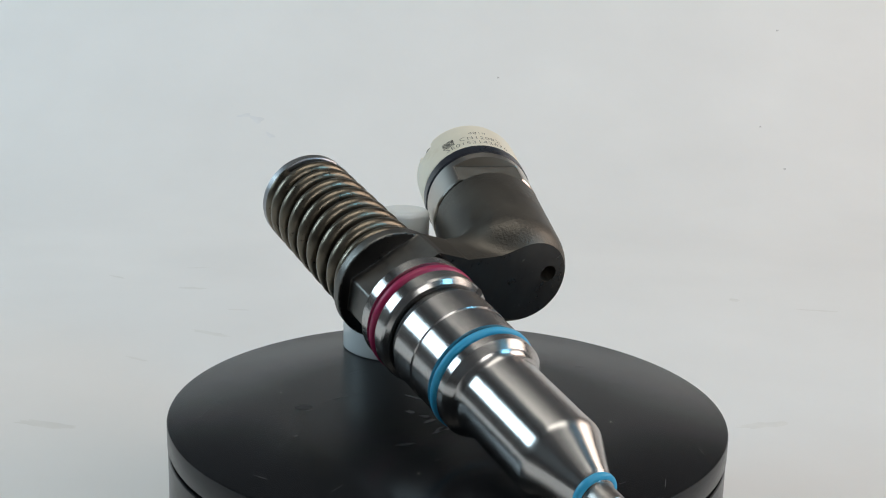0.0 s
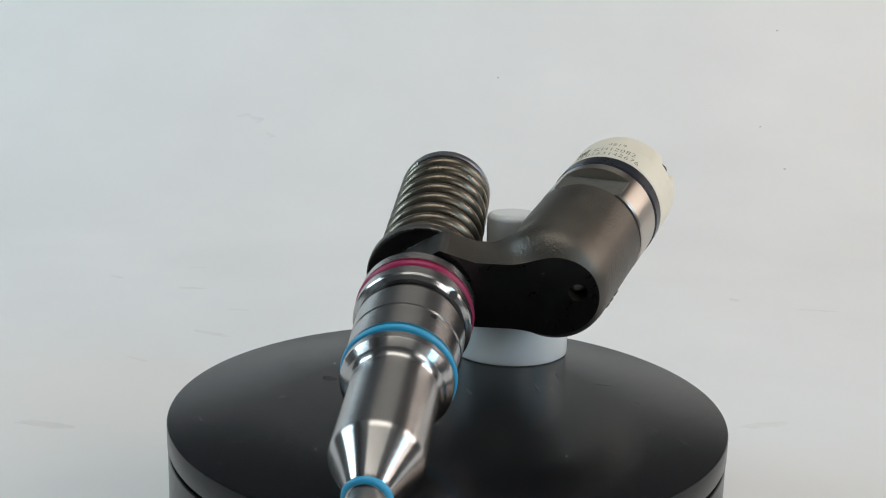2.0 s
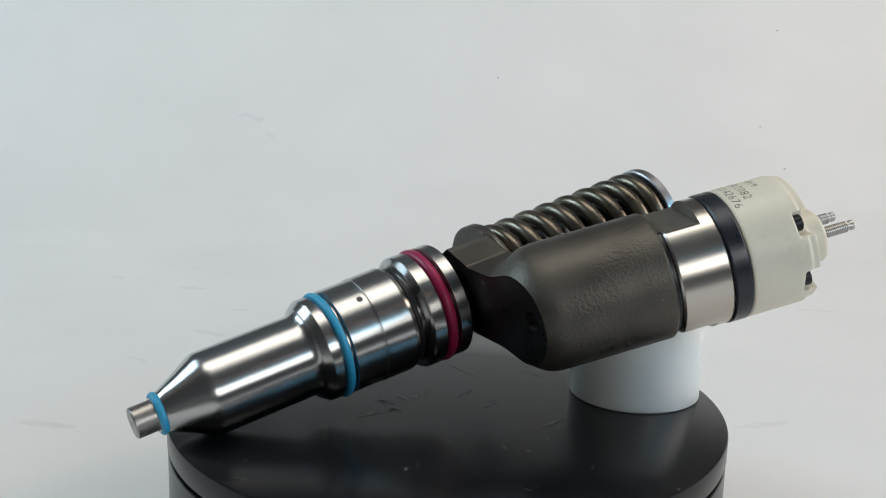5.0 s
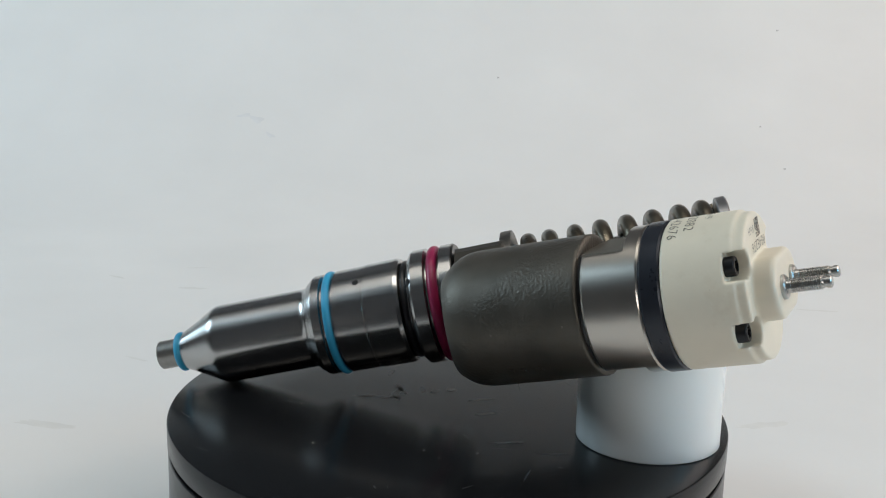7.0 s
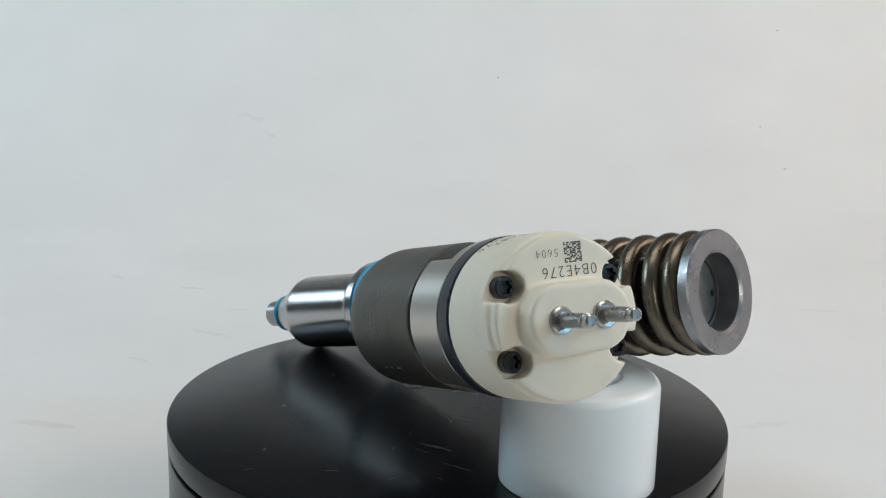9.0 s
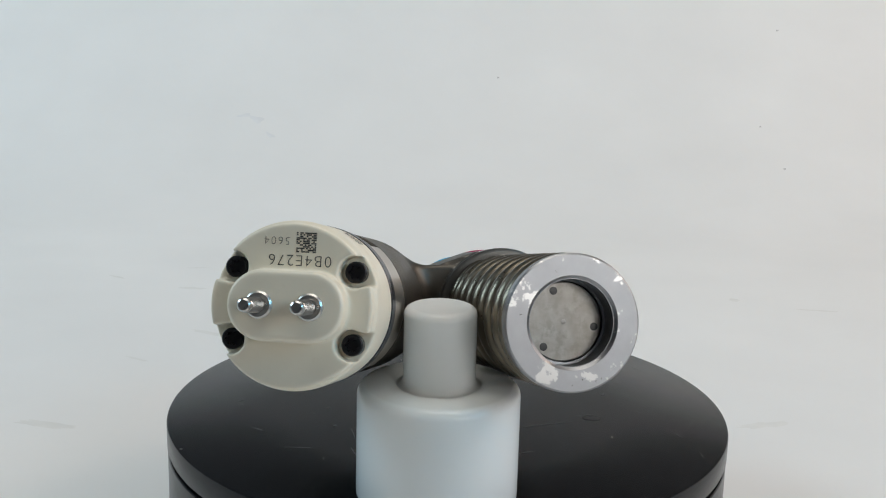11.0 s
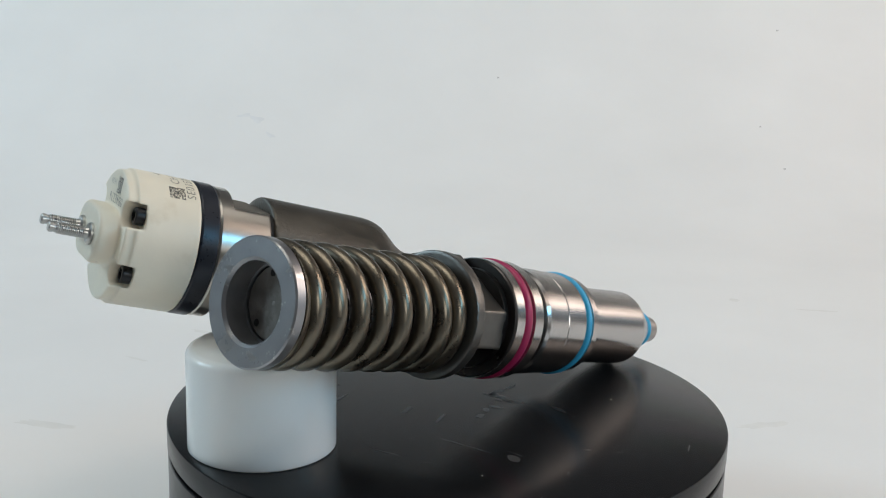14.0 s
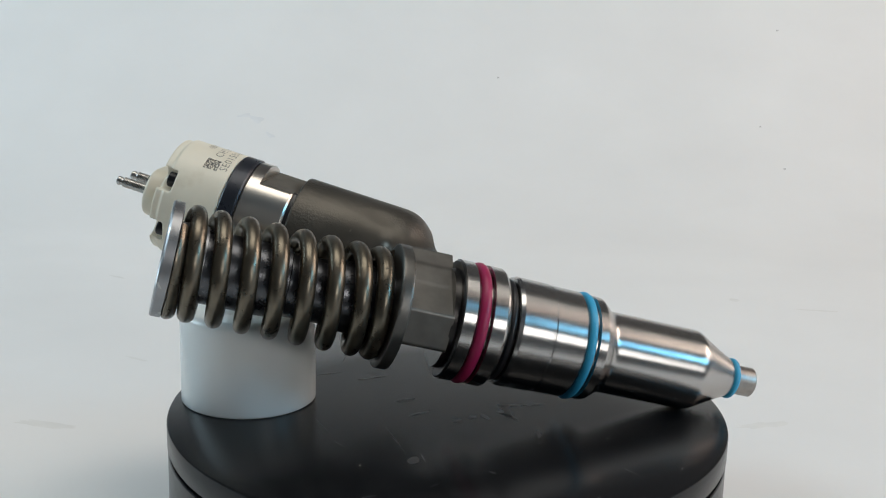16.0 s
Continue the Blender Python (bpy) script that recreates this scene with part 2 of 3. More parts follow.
def bars(rects, mat, bend=None):
    """Plain printed bars, each (x0, y0, x1, y1) in mm."""
    verts, faces = [], []
    for x0, y0, x1, y1 in rects:
        k = len(verts)
        for x, y in ((x0, y0), (x1, y0), (x1, y1), (x0, y1)):
            verts.append((x * 0.001, y * 0.001, 0) if bend is None else (bend * math.sin(x / bend) * 0.001, y * 0.001, bend * math.cos(x / bend) * 0.001))
        faces.append((k, k + 1, k + 2, k + 3))
    return mesh_from("print", verts, faces, mat)


def printed_bars(size, rows):
    """A square block of short printed bars with uneven gaps."""
    rng = random.Random(11)
    h, w = size / rows, size / 12
    return [(-size / 2 + c * w, -size / 2 + k * h, -size / 2 + (c + 1) * w, -size / 2 + (k + 0.8) * h) for k in range(rows) for c in range(12) if rng.random() < 0.62]


# ---- the setting: a white paper sweep in a plain room ----


def box_mesh(name, low, high, mat):
    x0, y0, z0 = low
    x1, y1, z1 = high
    v = [(x, y, z) for x in (x0, x1) for y in (y0, y1) for z in (z0, z1)]
    f = [(0, 1, 3, 2), (4, 6, 7, 5), (0, 4, 5, 1), (2, 3, 7, 6), (0, 2, 6, 4), (1, 5, 7, 3)]
    return mesh_from(name, v, f, mat)


def sweep_mesh():
    line = [(-0.32, GROUND), (-0.1, GROUND), (0.1, GROUND)]
    R, yb = 0.45, 0.95
    line += [(yb - R + R * math.sin(a), GROUND + R - R * math.cos(a)) for a in np.linspace(0, math.pi / 2, 70)]
    line = [p for p in line if p[1] < 0.355]
    n = len(line)
    pts = []
    for k, (y, z) in enumerate(line):
        y2, z2 = line[min(k + 1, n - 1)]
        y1, z1 = line[max(k - 1, 0)]
        d = Vector((y2 - y1, z2 - z1)).normalized()
        pts.append((y + 0.004 * d.y, z - 0.004 * d.x))
    verts = [(x, y, z) for x in (-1.42, 1.42) for y, z in line] + [(x, y, z) for x in (-1.42, 1.42) for y, z in pts]
    faces = []
    for k in range(n - 1):
        faces.append((k, n + k, n + k + 1, k + 1))
        faces.append((2 * n + k, 2 * n + k + 1, 3 * n + k + 1, 3 * n + k))
        faces.append((k, k + 1, 2 * n + k + 1, 2 * n + k))
        faces.append((n + k, 3 * n + k, 3 * n + k + 1, n + k + 1))
    return mesh_from("backdrop", verts, faces, PAPER)


backdrop = tagged(new("backdrop", sweep_mesh()), "white paper backdrop sweeping from floor to wall", "backdrop", kind="structure")
SPECK = material("grey_speck", (0.48, 0.47, 0.46), 0.8, 0.0, 900, 0.2)
SMEAR = material("faint_smear", (0.755, 0.755, 0.757), 0.8, 0.0, 60, 0.05)


def speck(x, y, r, long, turn, mat):
    """A small flat mark on the curved part of the paper."""
    a = math.asin((y - 0.5) / 0.45)
    pts = []
    for k in range(14):
        q = 2 * math.pi * k / 14
        rr = r * (1 + 0.3 * math.sin(3 * q + x * 40))
        pts.append((rr * long * math.cos(q), rr * math.sin(q), 0))
    m = pose(x, 0.5 + 0.44975 * math.sin(a), GROUND + 0.45 - 0.44975 * math.cos(a), math.degrees(a)) @ pose(0, 0, 0, 0, 0, turn)
    ob = part("speck", mesh_from("speck", pts, [tuple(range(14))], mat), backdrop)
    ob.matrix_world = m


for x, y, r, long, turn, mat in ((0.0421, 0.7923, 0.0010, 1.2, 0, SPECK), (0.3089, 0.6832, 0.0012, 1.2, 20, SPECK), (0.3336, 0.8439, 0.0010, 1.4, 0, SPECK), (0.2983, 0.7424, 0.0010, 1.2, 40, SPECK), (-0.2060, 0.7396, 0.003, 2.2, 10, SMEAR), (-0.1933, 0.7349, 0.0045, 1.6, -30, SMEAR), (-0.1775, 0.7136, 0.0025, 2.4, -45, SMEAR)):
    speck(x, y, r, long, turn, mat)


STAIN = material("cream_floor_stain", (0.745, 0.737, 0.715), 0.7, 0.0, 90, 0.04)


def stain(x, y, long, wide, turn, k):
    """A faint wispy stain lying on the flat part of the paper."""
    rng = random.Random(k)
    pts = []
    for i in range(20):
        q = 2 * math.pi * i / 20
        w = 1 + 0.25 * rng.uniform(-1, 1)
        pts.append((long * w * math.cos(q), wide * w * math.sin(q), 0))
    ob = part("stain", mesh_from("stain", pts, [tuple(range(20))], STAIN), backdrop)
    ob.matrix_world = pose(x, y, GROUND + 0.00003, 0, 0, turn)


stain_rng = random.Random(8)
for k in range(34):
    out = stain_rng.choice((-1, 1))
    stain(out * stain_rng.uniform(0.13, 0.42), stain_rng.uniform(-0.08, 0.42), stain_rng.uniform(0.003, 0.016), stain_rng.uniform(0.001, 0.004), stain_rng.uniform(-35, 35), k)


def wall_mesh(name, axis, at, thick, a0, a1, z0, z1, holes):
    """A wall across x or y with rectangular openings (a0, a1, z0, z1), laid of butting blocks."""
    cuts = sorted({a0, a1, *(h[0] for h in holes), *(h[1] for h in holes)})
    verts, faces = [], []
    for u, v in zip(cuts, cuts[1:]):
        spans, z = [], z0
        for h in sorted((h for h in holes if h[0] <= u and v <= h[1]), key=lambda h: h[2]):
            spans.append((z, h[2]))
            z = h[3]
        spans.append((z, z1))
        for low, high in spans:
            n = len(verts)
            for p in (at, at + thick):
                for q in (u, v):
                    for w in (low, high):
                        verts.append((p, q, w) if axis == "x" else (q, p, w))
            faces += [tuple(n + i for i in f) for f in ((0, 1, 3, 2), (4, 6, 7, 5), (0, 4, 5, 1), (2, 3, 7, 6), (0, 2, 6, 4), (1, 5, 7, 3))]
    return mesh_from(name, verts, faces, WALL)


# the openings round y 0.25 are made up to hold the added fill lights
WALLS = (("wall_left", wall_mesh("wall_left", "x", -1.56, 0.1, -1.15, 1.1, -0.06, 2.0, [(-0.12, 0.62, 0.48, 1.22)])),
         ("wall_right", wall_mesh("wall_right", "x", 1.46, 0.1, -1.15, 1.1, -0.06, 2.0, [(-0.20, 0.70, 0.40, 1.30), (-0.90, -0.40, 0.57, 1.03)])),
         ("wall_behind", wall_mesh("wall_behind", "y", -1.27, 0.1, -1.56, 1.56, -0.06, 2.0, [(0.48, 1.08, 0.26, 0.70)])),
         ("wall_front", wall_mesh("wall_front", "y", 1.104, 0.1, -1.56, 1.56, -0.06, 2.0, [])))
for name, me in WALLS:
    tagged(new(name, me), "plain dark grey room wall", "wall", kind="structure")
tagged(new("ceiling", box_mesh("ceiling", (-1.56, -1.27, 2.004), (1.56, 1.21, 2.1), CEIL)), "plain grey ceiling", "ceiling", kind="structure")
tagged(new("floor", box_mesh("floor", (-1.56, -1.27, -0.16), (1.56, 1.21, -0.064), WALL)), "plain dark grey floor under the paper", "floor", kind="structure")

# ---- turntable ----
M_TABLE = pose(0, 0, GROUND)


def turntable():
    top = -GROUND * 1000
    tt = thing("turntable", M_TABLE, "round matte black turntable with scuffed top", "turntable")
    plate = part("platter", lathe("platter", [(top - 9.4, 0), (top - 9.4, 98.6), (top - 8.9, 100.0), (top - 8.0, 100.4), (top - 0.6, 100.4), (top - 0.2, 100.2), (top, 99.7), (top, 60), (top, 0)], PLATTER, 192, "Z", closed=False), tt)
    part("base", lathe("base", [(0, 0), (0, 99.6), (0.8, 100.2), (top - 10.9, 100.2), (top - 10.4, 99.9), (top - 10.2, 98.0), (top - 9.6, 97.0), (top - 9.6, 0)], PLATTER, 192, "Z", closed=False), tt)
    rng = random.Random(4)

    def patch(name, cx, cy, rx, ry, turn, mat, n=22, rough=0.25):
        v = []
        for i in range(n):
            a = 2 * math.pi * i / n
            k = 1 + rough * rng.uniform(-1, 1)
            x, y = rx * k * math.cos(a), ry * k * math.sin(a)
            v.append(((cx + x * math.cos(turn) - y * math.sin(turn)) * 0.001, (cy + x * math.sin(turn) + y * math.cos(turn)) * 0.001, (top + 0.06) * 0.001))
        part(name, mesh_from(name, v, [tuple(range(n))], mat), plate)

    patch("dull_spot", -52, -6.8, 3.4, 1.8, 0.2, DULL, rough=0.15)
    patch("dark_mark", -13.8, -38.2, 3.2, 0.9, 0.35, BLACK)
    def stroke(name, x0, y0, x1, y1, w, mat):
        patch(name, (x0 + x1) / 2, (y0 + y1) / 2, math.hypot(x1 - x0, y1 - y0) / 2, w, math.atan2(y1 - y0, x1 - x0), mat, 18, 0.3)

    for x0, y0, x1, y1, w in ((14.7, -31.8, 10.5, -26, 0.7), (10.5, -26, 8, -20, 0.8), (7.5, -22, 6.6, -18, 0.9), (-3, -25, 3, -21, 1.1), (-8, -18.5, -4.5, -15, 0.9), (-10, -12, -6, -12.5, 0.8), (-14.5, -7, -12.2, -9.5, 1.0), (8.3, -16.5, 2, -24, 0.9), (1, -19, -4.5, -28, 0.8), (-5, 18.5, 1.6, 13.4, 0.7), (11.2, 41.4, 19.2, 33.1, 0.5), (-9, 4, -16, 9, 0.5)):
        stroke("scuff", x0, y0, x1, y1, w * 1.35, SMUDGE)
    for x0, y0, x1, y1, w in ((-46, -1, -31, 11, 0.22), (-40, 30, -33, 37, 0.2), (-51.5, -34.6, -50.6, -32.3, 0.4), (10.3, 58.1, 16.2, 50.9, 0.35), (29.5, 55.4, 36.5, 57.8, 0.25), (50.8, 48.1, 54.7, 46.9, 0.25), (70.4, 24.3, 71.7, 26.7, 0.25), (29, 34.2, 30, 35, 0.4), (38.4, 19.2, 39.4, 19.8, 0.4), (40.4, 27, 41.2, 27.6, 0.35), (34.8, 0.6, 35.4, 1.2, 0.35), (67.2, 72.2, 68, 72.8, 0.6)):
        stroke("dark_scratch", x0, y0, x1, y1, w, BLACK)
    for x, y in ((-62.4, 7.5), (34.0, -41.0), (-30.5, 52.0), (58.2, -12.6), (-8.6, -61.4)):
        patch("white_fleck", x, y, 0.3, 0.22, 0.4, IVORY, 8, 0.3)
    for k in range(30):
        a, r = rng.uniform(0, 6.28), 95 * math.sqrt(rng.random())
        patch("scratch", r * math.cos(a), r * math.sin(a), rng.uniform(0.8, 4), rng.uniform(0.05, 0.11), rng.uniform(0, 3.14), FAINT, 10, 0.4)
    return tt


# ---- white nylon stand ----
STAND = (-0.0205, 0.0707)
M_STAND = pose(*STAND, 0.0)


def stand():
    st = thing("stepped_stand", M_STAND, "white nylon stepped cylinder stand on the turntable", "stand")
    foot = [(0.05, 0), (0.05, 24.0), (0.5, 24.5)] + [(34.6 - 3.0 + 3.0 * math.sin(a), 24.5 - 3.0 + 3.0 * math.cos(a)) for a in np.linspace(0, math.pi / 2, 9)] + [(34.6, 0)]
    part("foot", lathe("foot", foot, NYLON, 128, "Z", closed=False), st)
    peg = [(34.6, 0), (34.6, 12.8), (34.8, 12.0), (35.3, 11.4), (36.0, 11.0), (37.0, 10.85)] + [(58.6 - 2.4 + 2.4 * math.sin(a), 10.85 - 2.4 + 2.4 * math.cos(a)) for a in np.linspace(0, math.pi / 2, 9)] + [(58.6, 0)]
    part("peg", lathe("peg", peg, NYLON, 96, "Z", closed=False), st)
    return st


# ---- fuel injector ----
AXIS = Vector((-0.49831, 0.83271, 0.24140)).normalized()
SIDE = Vector((0, 0, 1)).cross(AXIS).normalized()
UP = AXIS.cross(SIDE)
ORIGIN = Vector((0.04652, -0.10194, 0.00829))


def frame_of(x, y, z, o):
    m = Matrix((x, y, z)).transposed().to_4x4()
    m.translation = o
    return m


M_INJ = frame_of(AXIS, SIDE, UP, ORIGIN)
SOL_Z = Vector((-0.18564, 0.94753, 0.26024)).normalized()
SOL_X = Vector((-0.98091, -0.19433, 0.00783))
SOL_X = (SOL_X - SOL_Z * SOL_X.dot(SOL_Z)).normalized()
M_SOL = M_INJ.inverted() @ frame_of(SOL_X, SOL_Z.cross(SOL_X), SOL_Z, Vector((0.00597, 0.11372, 0.06691)))


def housing_field(X, Y, Z):
    inv = np.array(M_SOL.inverted())
    o = inv[:3, 3] * 1000
    sx, sy, sz = (inv[i, 0] * X + inv[i, 1] * Y + inv[i, 2] * Z + o[i] for i in range(3))
    barrel = rod(sx, sy, sz, 22.7, -118, -46.3, 0.4)
    nose = np.sqrt(sx ** 2 + sy ** 2 + np.maximum(-84 - sz, 0) ** 2 * 1.44) - 22.7
    barrel = smooth_max(barrel, nose, 2.0)
    dent = 45 - np.sqrt((sx - 33.5) ** 2 + (sy - 57.7) ** 2 + (sz + 79) ** 2)
    barrel = smooth_max(barrel, dent, 0.4)
    neck = block(X, Y, Z, (110, -50, -9.8), (139.5, 6, 16.6), 1.5)
    slope = 0.53 * Y + 0.848 * Z - 13.5
    neck = smooth_max(neck, slope, 0.5)
    body = smooth_min(barrel, neck, 5.0)
    collar = block(X, Y, Z, (110, -20, -7.8), (138, 17.3, 21.5), 0.6)
    collar = np.maximum(np.maximum(collar, slope), -0.30 * Y + 0.954 * Z - 22.2)
    body = smooth_min(body, collar, 0.8)
    seat = rod(Y, Z, X, 21.8, 136.6, 141.0, 0.5)
    body = smooth_min(body, seat, 0.6)
    hole = np.maximum(np.hypot(Y + 57.8, Z - 6.6) - 3.4, X - 136)
    return np.maximum(body, -hole)


def cut(me, place, normal):
    """Saws off what lies on the normal's side of a plane and closes the cut with a flat face."""
    bm = bmesh.new()
    bm.from_mesh(me)
    bmesh.ops.bisect_plane(bm, geom=bm.verts[:] + bm.edges[:] + bm.faces[:], dist=1e-6, plane_co=place, plane_no=normal, clear_outer=True)
    bmesh.ops.triangle_fill(bm, use_beauty=True, edges=[e for e in bm.edges if e.is_boundary], normal=normal)
    bm.to_mesh(me)
    bm.free()
    me.polygons.foreach_set("use_smooth", [True] * len(me.polygons))
    me.set_sharp_from_angle(angle=radians(30))
    me.materials.append(MACHINED)
    me.materials.append(COLLAR)
    for p in me.polygons:
        # faces turned to the nozzle end take the darkened material, as if in shade
        if p.normal.x < -0.94:
            p.material_index = 1
        elif p.center.x < 0.1368 and p.center.y > -0.0105 or p.center.x > 0.1362 and math.hypot(p.center.y, p.center.z) < 0.0224:
            p.material_index = 2
    return me


def cap_field(X, Y, Z):
    body = smooth_min(rod(X, Y, Z, 22.7, -20.3, 0.9, 0.8), rod(X, Y, Z, 21.8, -8, 4.0, 0.7), 0.8)
    for sx in (-1, 1):
        for sy in (-1, 1):
            well = rod(X - sx * 16.3, Y - sy * 9.6, Z, 4.2, -1.8, 30)
            run = block(X, Y, Z, (16.3 if sx > 0 else -40, 9.6 * sy - 3.5, -1.8), (40 if sx > 0 else -16.3, 9.6 * sy + 3.5, 30), 0.6)
            body = smooth_max(body, -smooth_min(well, run, 0.9), 0.55)
    bar = np.hypot(np.maximum(np.abs(X) - 6.3, 0), Y) - 9.3
    bar = smooth_max(smooth_max(bar, Z - 10.6, 1.8), -8 - Z, 0.5)
    return smooth_min(body, bar, 0.9)


def helix(turns):
    """The spring's wire: open coils of even pitch, with a closed turn lying against the seat at each end."""
    s, stations = 140.8, []
    close = 0.55
    for i in range(int((turns + 2 * close) * 48) + 1):
        u = i / 48 - close
        edge = min(u, turns - u)
        stations.append(s)
        pitch = 5.8 if edge < 0 else 5.95 + (9.4 - 5.95) * min(max((edge - 0.45) / 0.7, 0), 1)
        s += pitch / 48
    k = min(range(len(stations)), key=lambda i: abs(stations[i] - 177.7))
    return [(s, 16.65 * math.cos(1.5 * math.pi + math.pi * (i - k) / 24), 16.65 * math.sin(1.5 * math.pi + math.pi * (i - k) / 24)) for i, s in enumerate(stations)]


def screw_mesh():
    seg, prof = 36, [(-1.8, 2.9), (1.0, 2.9), (1.35, 2.6), (1.4, 1.75), (0.0, 1.6), (0.0, 0)]

    def torx(x, y, z):
        r = math.hypot(x, y)
        if 0.1 < r < 1.9:
            k = 1 + 0.16 * math.cos(6 * math.atan2(y, x))
            return x * k, y * k, z
        return x, y, z
    return lathe("screw", prof, SCREW, seg, "Z", closed=False, edit=torx)


def pin_mesh():
    prof = [(9.8, 0), (9.8, 3.6), (11.4, 3.6), (11.9, 3.1), (11.8, 2.0), (13.0, 1.9)]
    s = 13.0
    while s < 21.4:
        prof += [(s + 0.15, 2.0), (s + 0.32, 2.0), (s + 0.45, 1.7), (s + 0.6, 1.7)]
        s += 0.62
    prof += [(s + 0.3, 1.5), (s + 1.0, 1.5), (s + 1.1, 1.75), (s + 2.2, 1.75), (s + 2.6, 1.3), (s + 2.6, 0)]
    return lathe("terminal", prof, PIN, 32, "Z", closed=False)


def injector():
    inj = thing("fuel_injector", M_INJ, "diesel unit injector of steel with dark spring and ivory solenoid cap", "injector")
    # turned nozzle nut and body on the long axis
    part("nozzle_tip", lathe("nozzle_tip", [(-0.7, 0), (-0.9, 0.5), (-1.1, 0.7), (-1.1, 4.9), (-0.6, 5.4), (7.2, 5.4), (9.0, 5.4), (9.0, 0)], TIP_STEEL, 64, closed=False), inj, "dull grey nozzle tip")
    fillet = [(59.2 + 3.4 * math.sin(a), 18.15 - 3.4 * math.cos(a)) for a in np.linspace(0, 1.1, 8)]
    nut = [(6.6, 5.0), (6.6, 6.2), (9.0, 6.3), (9.2, 6.9), (9.7, 7.2), (10.2, 7.43), (16.0, 10.2), (22.8, 13.88), (23.1, 14.04), (24.0, 14.45), (24.9, 14.7), (25.8, 14.75), (26.2, 14.75), (45, 14.75), (58.6, 14.75)] + fillet + [(64.4, 18.3), (65.0, 18.65), (68.0, 18.7), (68.4, 17.4), (73.0, 17.4), (73.4, 19.0), (84.3, 19.1), (84.6, 18.85), (85.0, 18.85), (85.3, 19.35), (96.6, 19.5), (98.0, 18.9), (98.4, 16.6), (102.2, 16.6), (102.6, 5.0)]
    part("nozzle_nut", lathe("nozzle_nut", nut, STEEL, 160, sharp=17), inj)
    part("tip_ring", lathe("tip_ring", ring_profile(7.9, 6.2, 1.35), BLUE, 64), inj, "bright blue rubber ring")
    part("middle_ring", lathe("middle_ring", ring_profile(70.7, 18.05, 1.45), BLUE, 128), inj, "bright blue rubber ring")
    part("groove_seal", lathe("groove_seal", ring_profile(99.6, 17.0, 1.2), BLACK, 96), inj, "black rubber seal in the groove")
    flange = [(101.6, 8), (101.6, 19.2), (102.6, 20.6), (103.4, 21.1), (108.0, 21.1), (108.4, 18.6), (113.6, 18.6), (114.0, 21.1), (118.3, 21.1), (118.3, 8)]
    part("flange", lathe("flange", flange, STEEL, 160, sharp=20), inj)
    part("flange_back", lathe("flange_back", [(118.3, 8), (118.3, 20.9), (118.7, 20.8), (119.1, 20.4), (119.1, 17.6), (121.2, 17.4), (121.2, 8)], MACHINED, 128), inj, "dark rear face of the flange")
    part("flange_ring", lathe("flange_ring", ring_profile(111.0, 19.6, 1.95), RED, 128), inj, "crimson rubber ring")
    # drilled holes drawn as black discs on the surface, their shade as colour
    for s, ang, r, out, lean in ((82.5, 122.5, 1.15, 19.1, 0), (102.1, 137.5, 1.6, 20.05, 1.3)):
        a = radians(ang)
        n = Vector((0, math.cos(a), math.sin(a)))
        rot = (n + Vector((-lean, 0, 0))).to_track_quat("Z", "Y").to_matrix().to_4x4()
        part("port_disc", lathe("port_disc", [(0.05, 0), (0.05, r), (-0.6, r)], BLACK, 24, "Z", closed=False), inj, "black disc for the dark of a small drilled opening", Matrix.Translation(Vector((s * 0.001, 0, 0)) + n * out * 0.001) @ rot)
    # forged housing
    part("housing", cut(solid("housing", housing_field, (116, -96, -24), (186, 24, 34), 0.6, FORGED), (0.1206, 0, 0), (-1, 0, 0)), inj, "dark phosphated forged housing")
    part("plug", lathe("plug", [(125.5, 0), (125.6, 1.6), (126.4, 2.7), (128, 3.35), (131, 3.35), (131, 0)], TIP_STEEL, 32, closed=False), inj, "steel plug deep in the drilled hole", pose(0, -0.0578, 0.0066))
    for st, w in ((-73.5, 2.2), (-69.4, 2.0), (-64.0, 3.2)):
        a = radians(-141)
        part("raised_mark", box_mesh("raised_mark", (-0.0006, -0.0008, -w * 0.0004), (-0.00002, 0.0008, w * 0.0004), FORGED), inj, "", M_SOL @ pose(0.0229 * math.cos(a), 0.0229 * math.sin(a), st * 0.001, 0, 0, -141))
    # spring and its cap
    part("spring", tube("spring", helix(7.75), 2.95, SPRING, 18, True, (141.05, 213.75)), inj, "thick bronze-brown coil spring")
    part("core", lathe("core", [(139, 0), (139, 12.2), (160, 12.2), (160.5, 11.0), (176, 11.0), (176.5, 12.4), (205, 12.4), (205, 0)], CORE, 64, closed=False), inj, "dark oiled inner sleeve")
    cap = [(213.8, 13.0), (213.8, 18.9), (214.2, 19.4), (217.2, 19.4), (217.7, 18.9), (217.7, 13.2), (216.9, 12.3), (204.5, 12.3), (204.5, 13.2)]
    plate = part("spring_cap", lathe("spring_cap", cap, CAP_STEEL, 96), inj, "worn steel spring cap with a round recess")
    part("recess_wall", lathe("recess_wall", [(216.8, 12.3), (216.8, 12.15), (209.6, 12.15), (209.5, 11.5), (208.5, 11.5), (208.5, 12.3)], RECESS, 96), plate, "steel wall of the recess, coloured darker for its shade")
    part("plunger_face", lathe("plunger_face", [(205, 0), (205, 11.3), (208.7, 11.3), (209.0, 11.0), (209.0, 0)], PLUNGER, 96, closed=False), plate, "stained steel plunger face with three holes")
    # no holes are cut here: black discs paint the dark inside them
    for ang in (107, -11, 229):
        a = radians(ang)
        part("cap_hole_disc", lathe("cap_hole_disc", [(209.04, 0), (209.04, 1.0), (209.02, 1.15)], BLACK, 20, closed=False), plate, "", pose(0, 0.0092 * math.cos(a), 0.0092 * math.sin(a)))
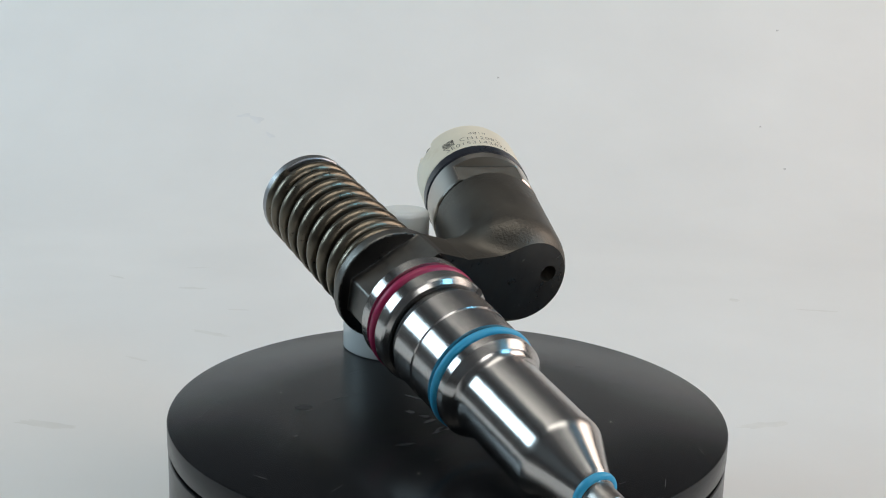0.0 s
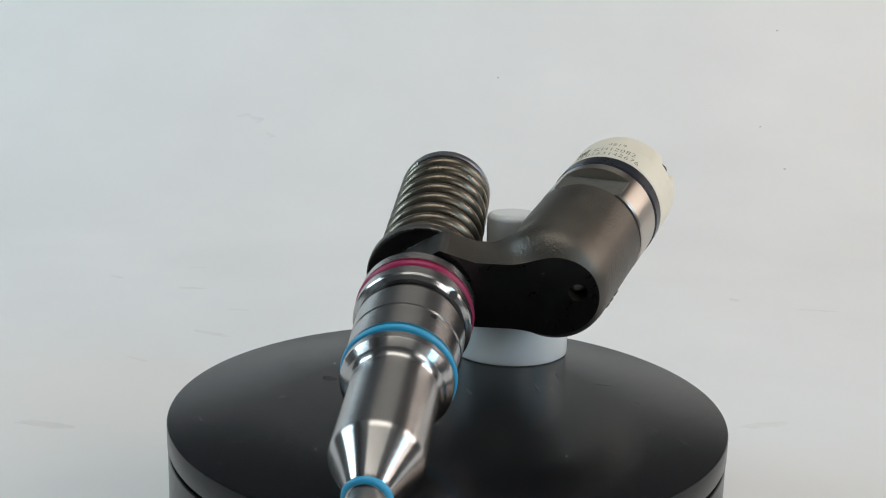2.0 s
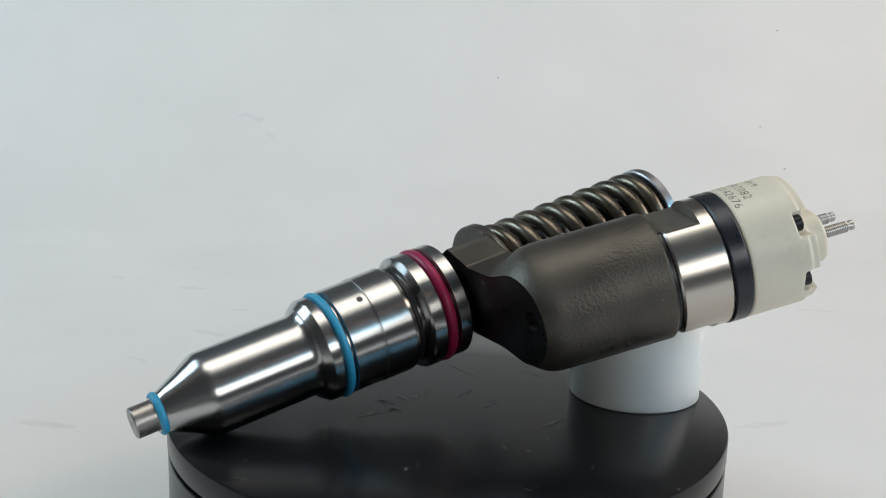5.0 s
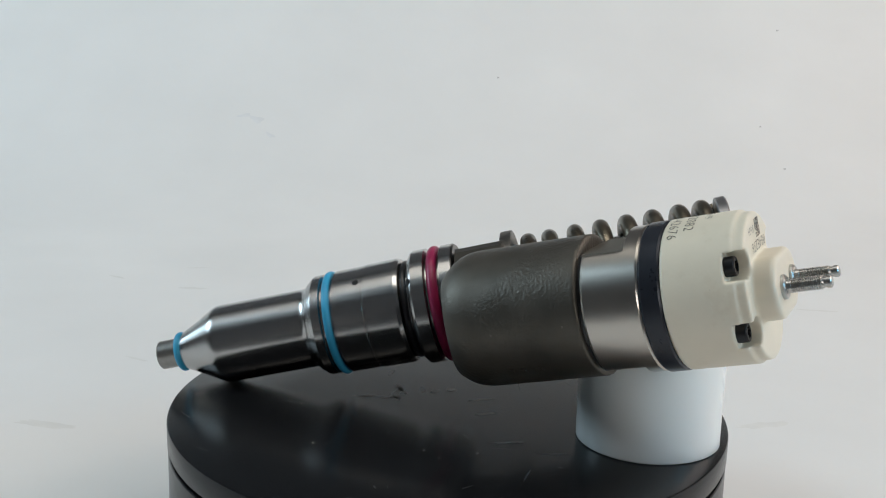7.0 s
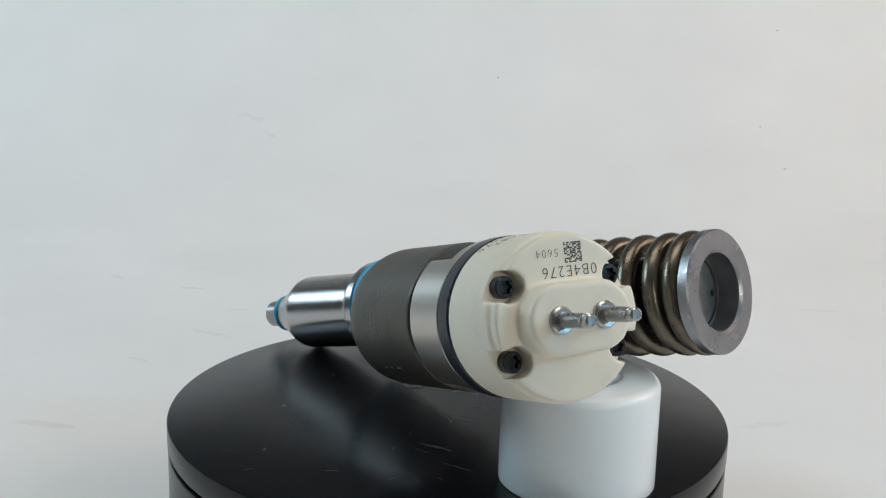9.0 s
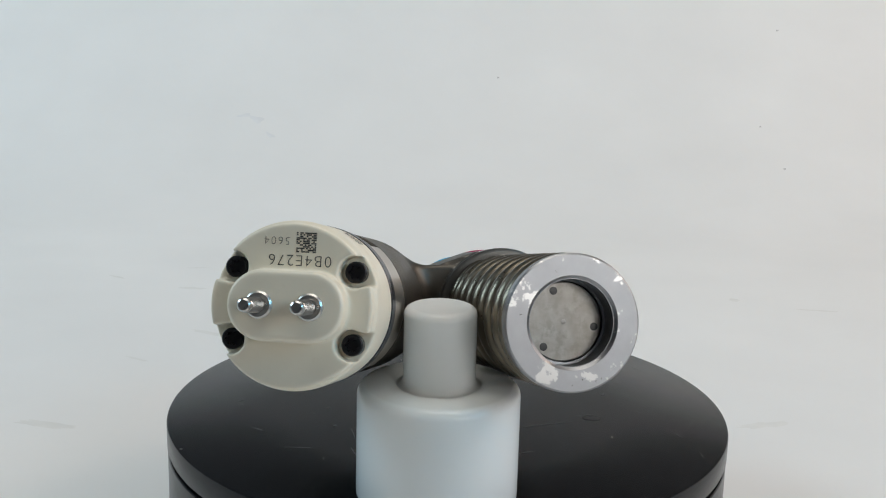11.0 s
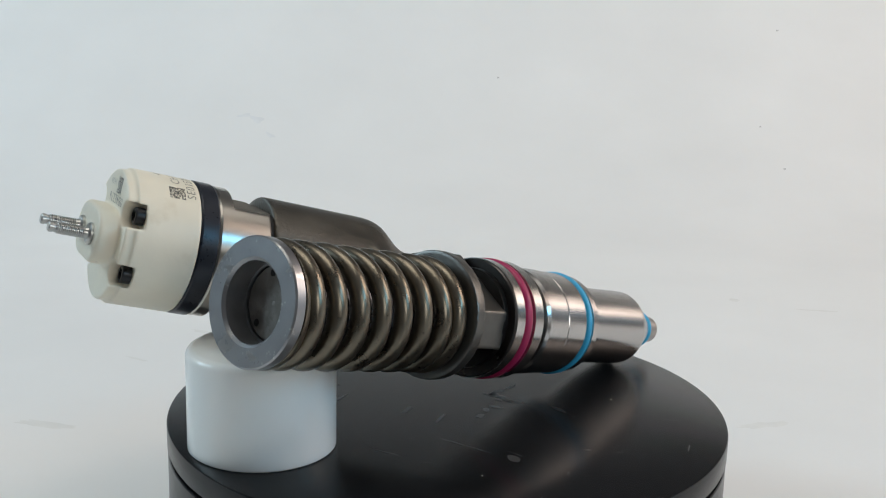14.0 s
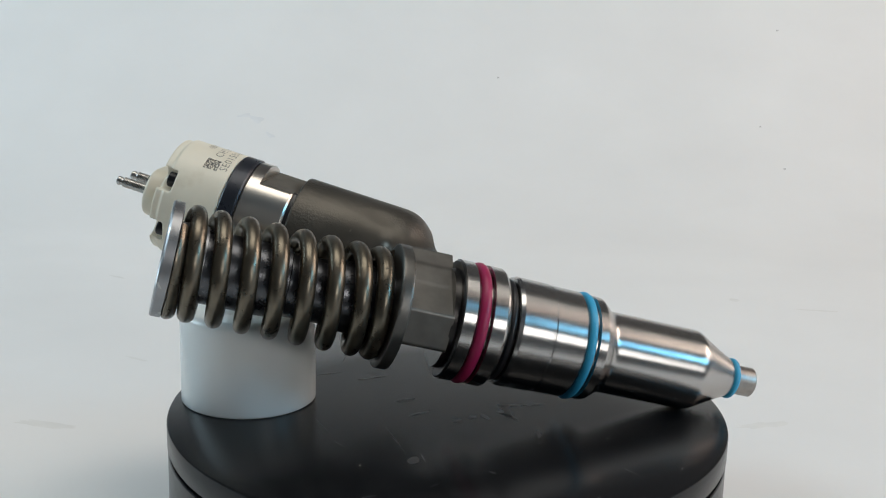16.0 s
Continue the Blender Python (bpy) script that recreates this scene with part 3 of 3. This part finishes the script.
    part("centre_mark", lathe("centre_mark", [(209.2, 0), (209.05, 0.7), (208.9, 0.8)], TIP_STEEL, 16, closed=False), plate)
    # solenoid
    def flats(x, y, z):
        if z < -31.85 and abs(y) > 17.9:
            y = math.copysign(17.9, y)
        return x, y, z
    sleeve = [(-47, 10), (-47, 20.0), (-44.95, 20.0), (-44.9, 21.9), (-44.2, 22.4), (-40, 22.4), (-31.9, 22.4), (-31.8, 22.4), (-27.6, 22.4), (-27.2, 22.1), (-26.8, 21.8), (-26.8, 10)]
    sleeve_me = lathe("solenoid_sleeve", sleeve, STEEL_S, 160, "Z", edit=flats)
    sleeve_me.materials.append(MILLED)
    # the flats get the milled colour that has their shade painted in
    for p in sleeve_me.polygons:
        if abs(p.normal.y) > 0.97 and abs(abs(p.center.y) - 0.0179) < 0.0002:
            p.material_index = 1
    part("solenoid_sleeve", sleeve_me, inj, "ground steel sleeve with wrench flats", M_SOL)
    # black ring set in the gap before the barrel, painting its shade
    part("joint_gap_ring", lathe("joint_gap_ring", [(-47, 15), (-47, 21.0), (-44.9, 21.0), (-44.9, 15)], BLACK, 96, "Z", edit=lambda x, y, z: (x, max(min(y, 17.6), -17.6), z)), inj, "", M_SOL)
    part("solenoid_band", lathe("solenoid_band", [(-26.8, 15), (-26.8, 22.3), (-26.2, 22.8), (-21.0, 22.8), (-20.4, 22.4), (-20.4, 15)], BAND, 128, "Z"), inj, "blue-black band", M_SOL)
    top = part("solenoid_cap", solid("solenoid_cap", cap_field, (-24.2, -24.2, -22), (24.2, 24.2, 12), 0.45, IVORY, 50), inj, "ivory moulded plastic solenoid cap", M_SOL)
    sm, pm = screw_mesh(), pin_mesh()
    for sx in (-1, 1):
        for sy in (-1, 1):
            part("screw", sm, top, "black torx screw", pose(sx * 0.0163, sy * 0.0096, -0.0002))
    for sx in (-1, 1):
        part("terminal", pm, top, "bright threaded terminal stud", pose(sx * 0.0067, 0, 0))
    # printing on the end face, upside down
    part("print", lettering("0B4E276", 4.3, INK, None, 1.15), top, "", pose(0.0018, 0.0121, 0.00408, 0, 0, 180))
    part("print", lettering("5604", 3.1, INK, None, 1.2), top, "", pose(-0.0046, 0.0171, 0.00408, 0, 0, 180))
    part("print", bars(printed_bars(5.4, 12), INK), top, "", pose(0.0033, 0.0168, 0.00408))
    # printing round the side, read from the nozzle end
    wrap = 22.78
    for text, size, s, turn in (("4819", 3.6, -7.6, -2), ("CH12082", 4.3, -12.6, -3), ("SE0153142676", 4.3, -17.2, 2)):
        part("print", lettering(text, size, INK, wrap, 1.12), top, "", pose(0, 0, s * 0.001) @ pose(0, 0, 0, 0, 0, -turn) @ SIDEPRINT)
    part("print", bars(printed_bars(5.4, 12), INK, wrap), top, "", pose(0, 0, -0.0122) @ pose(0, 0, 0, 0, 0, -33) @ SIDEPRINT)
    return inj


# letters lie in x (round), y (along), z (outwards): turned so that they read towards -x and stand along the solenoid's axis
SIDEPRINT = Matrix(((-1, 0, 0, 0), (0, 0, 1, 0), (0, 1, 0, 0), (0, 0, 0, 1)))

TURNTABLE, STEPPED, INJECTOR = turntable(), stand(), injector()

# ---- the turn of the table and what stands on it ----
TURN = [(0, 0.0), (1, -18.3), (2, -36.14), (3, -53.9), (4.2, -75.5), (5.2, -93.8), (6.3, -113.95), (7, -126.5), (8.2, -147.9), (9.2, -165.9), (10.3, -185.7), (11, -198.3), (12, -216.3), (13, -234.4), (14, -252.6), (15, -270.9), (16, -289.1)]


def motions():
    for ob, base in ((TURNTABLE, M_TABLE), (STEPPED, M_STAND), (INJECTOR, M_INJ)):
        walk(ob, [(t, pose(0, 0, 0, 0, 0, turn) @ base) for t, turn in TURN])


motions()
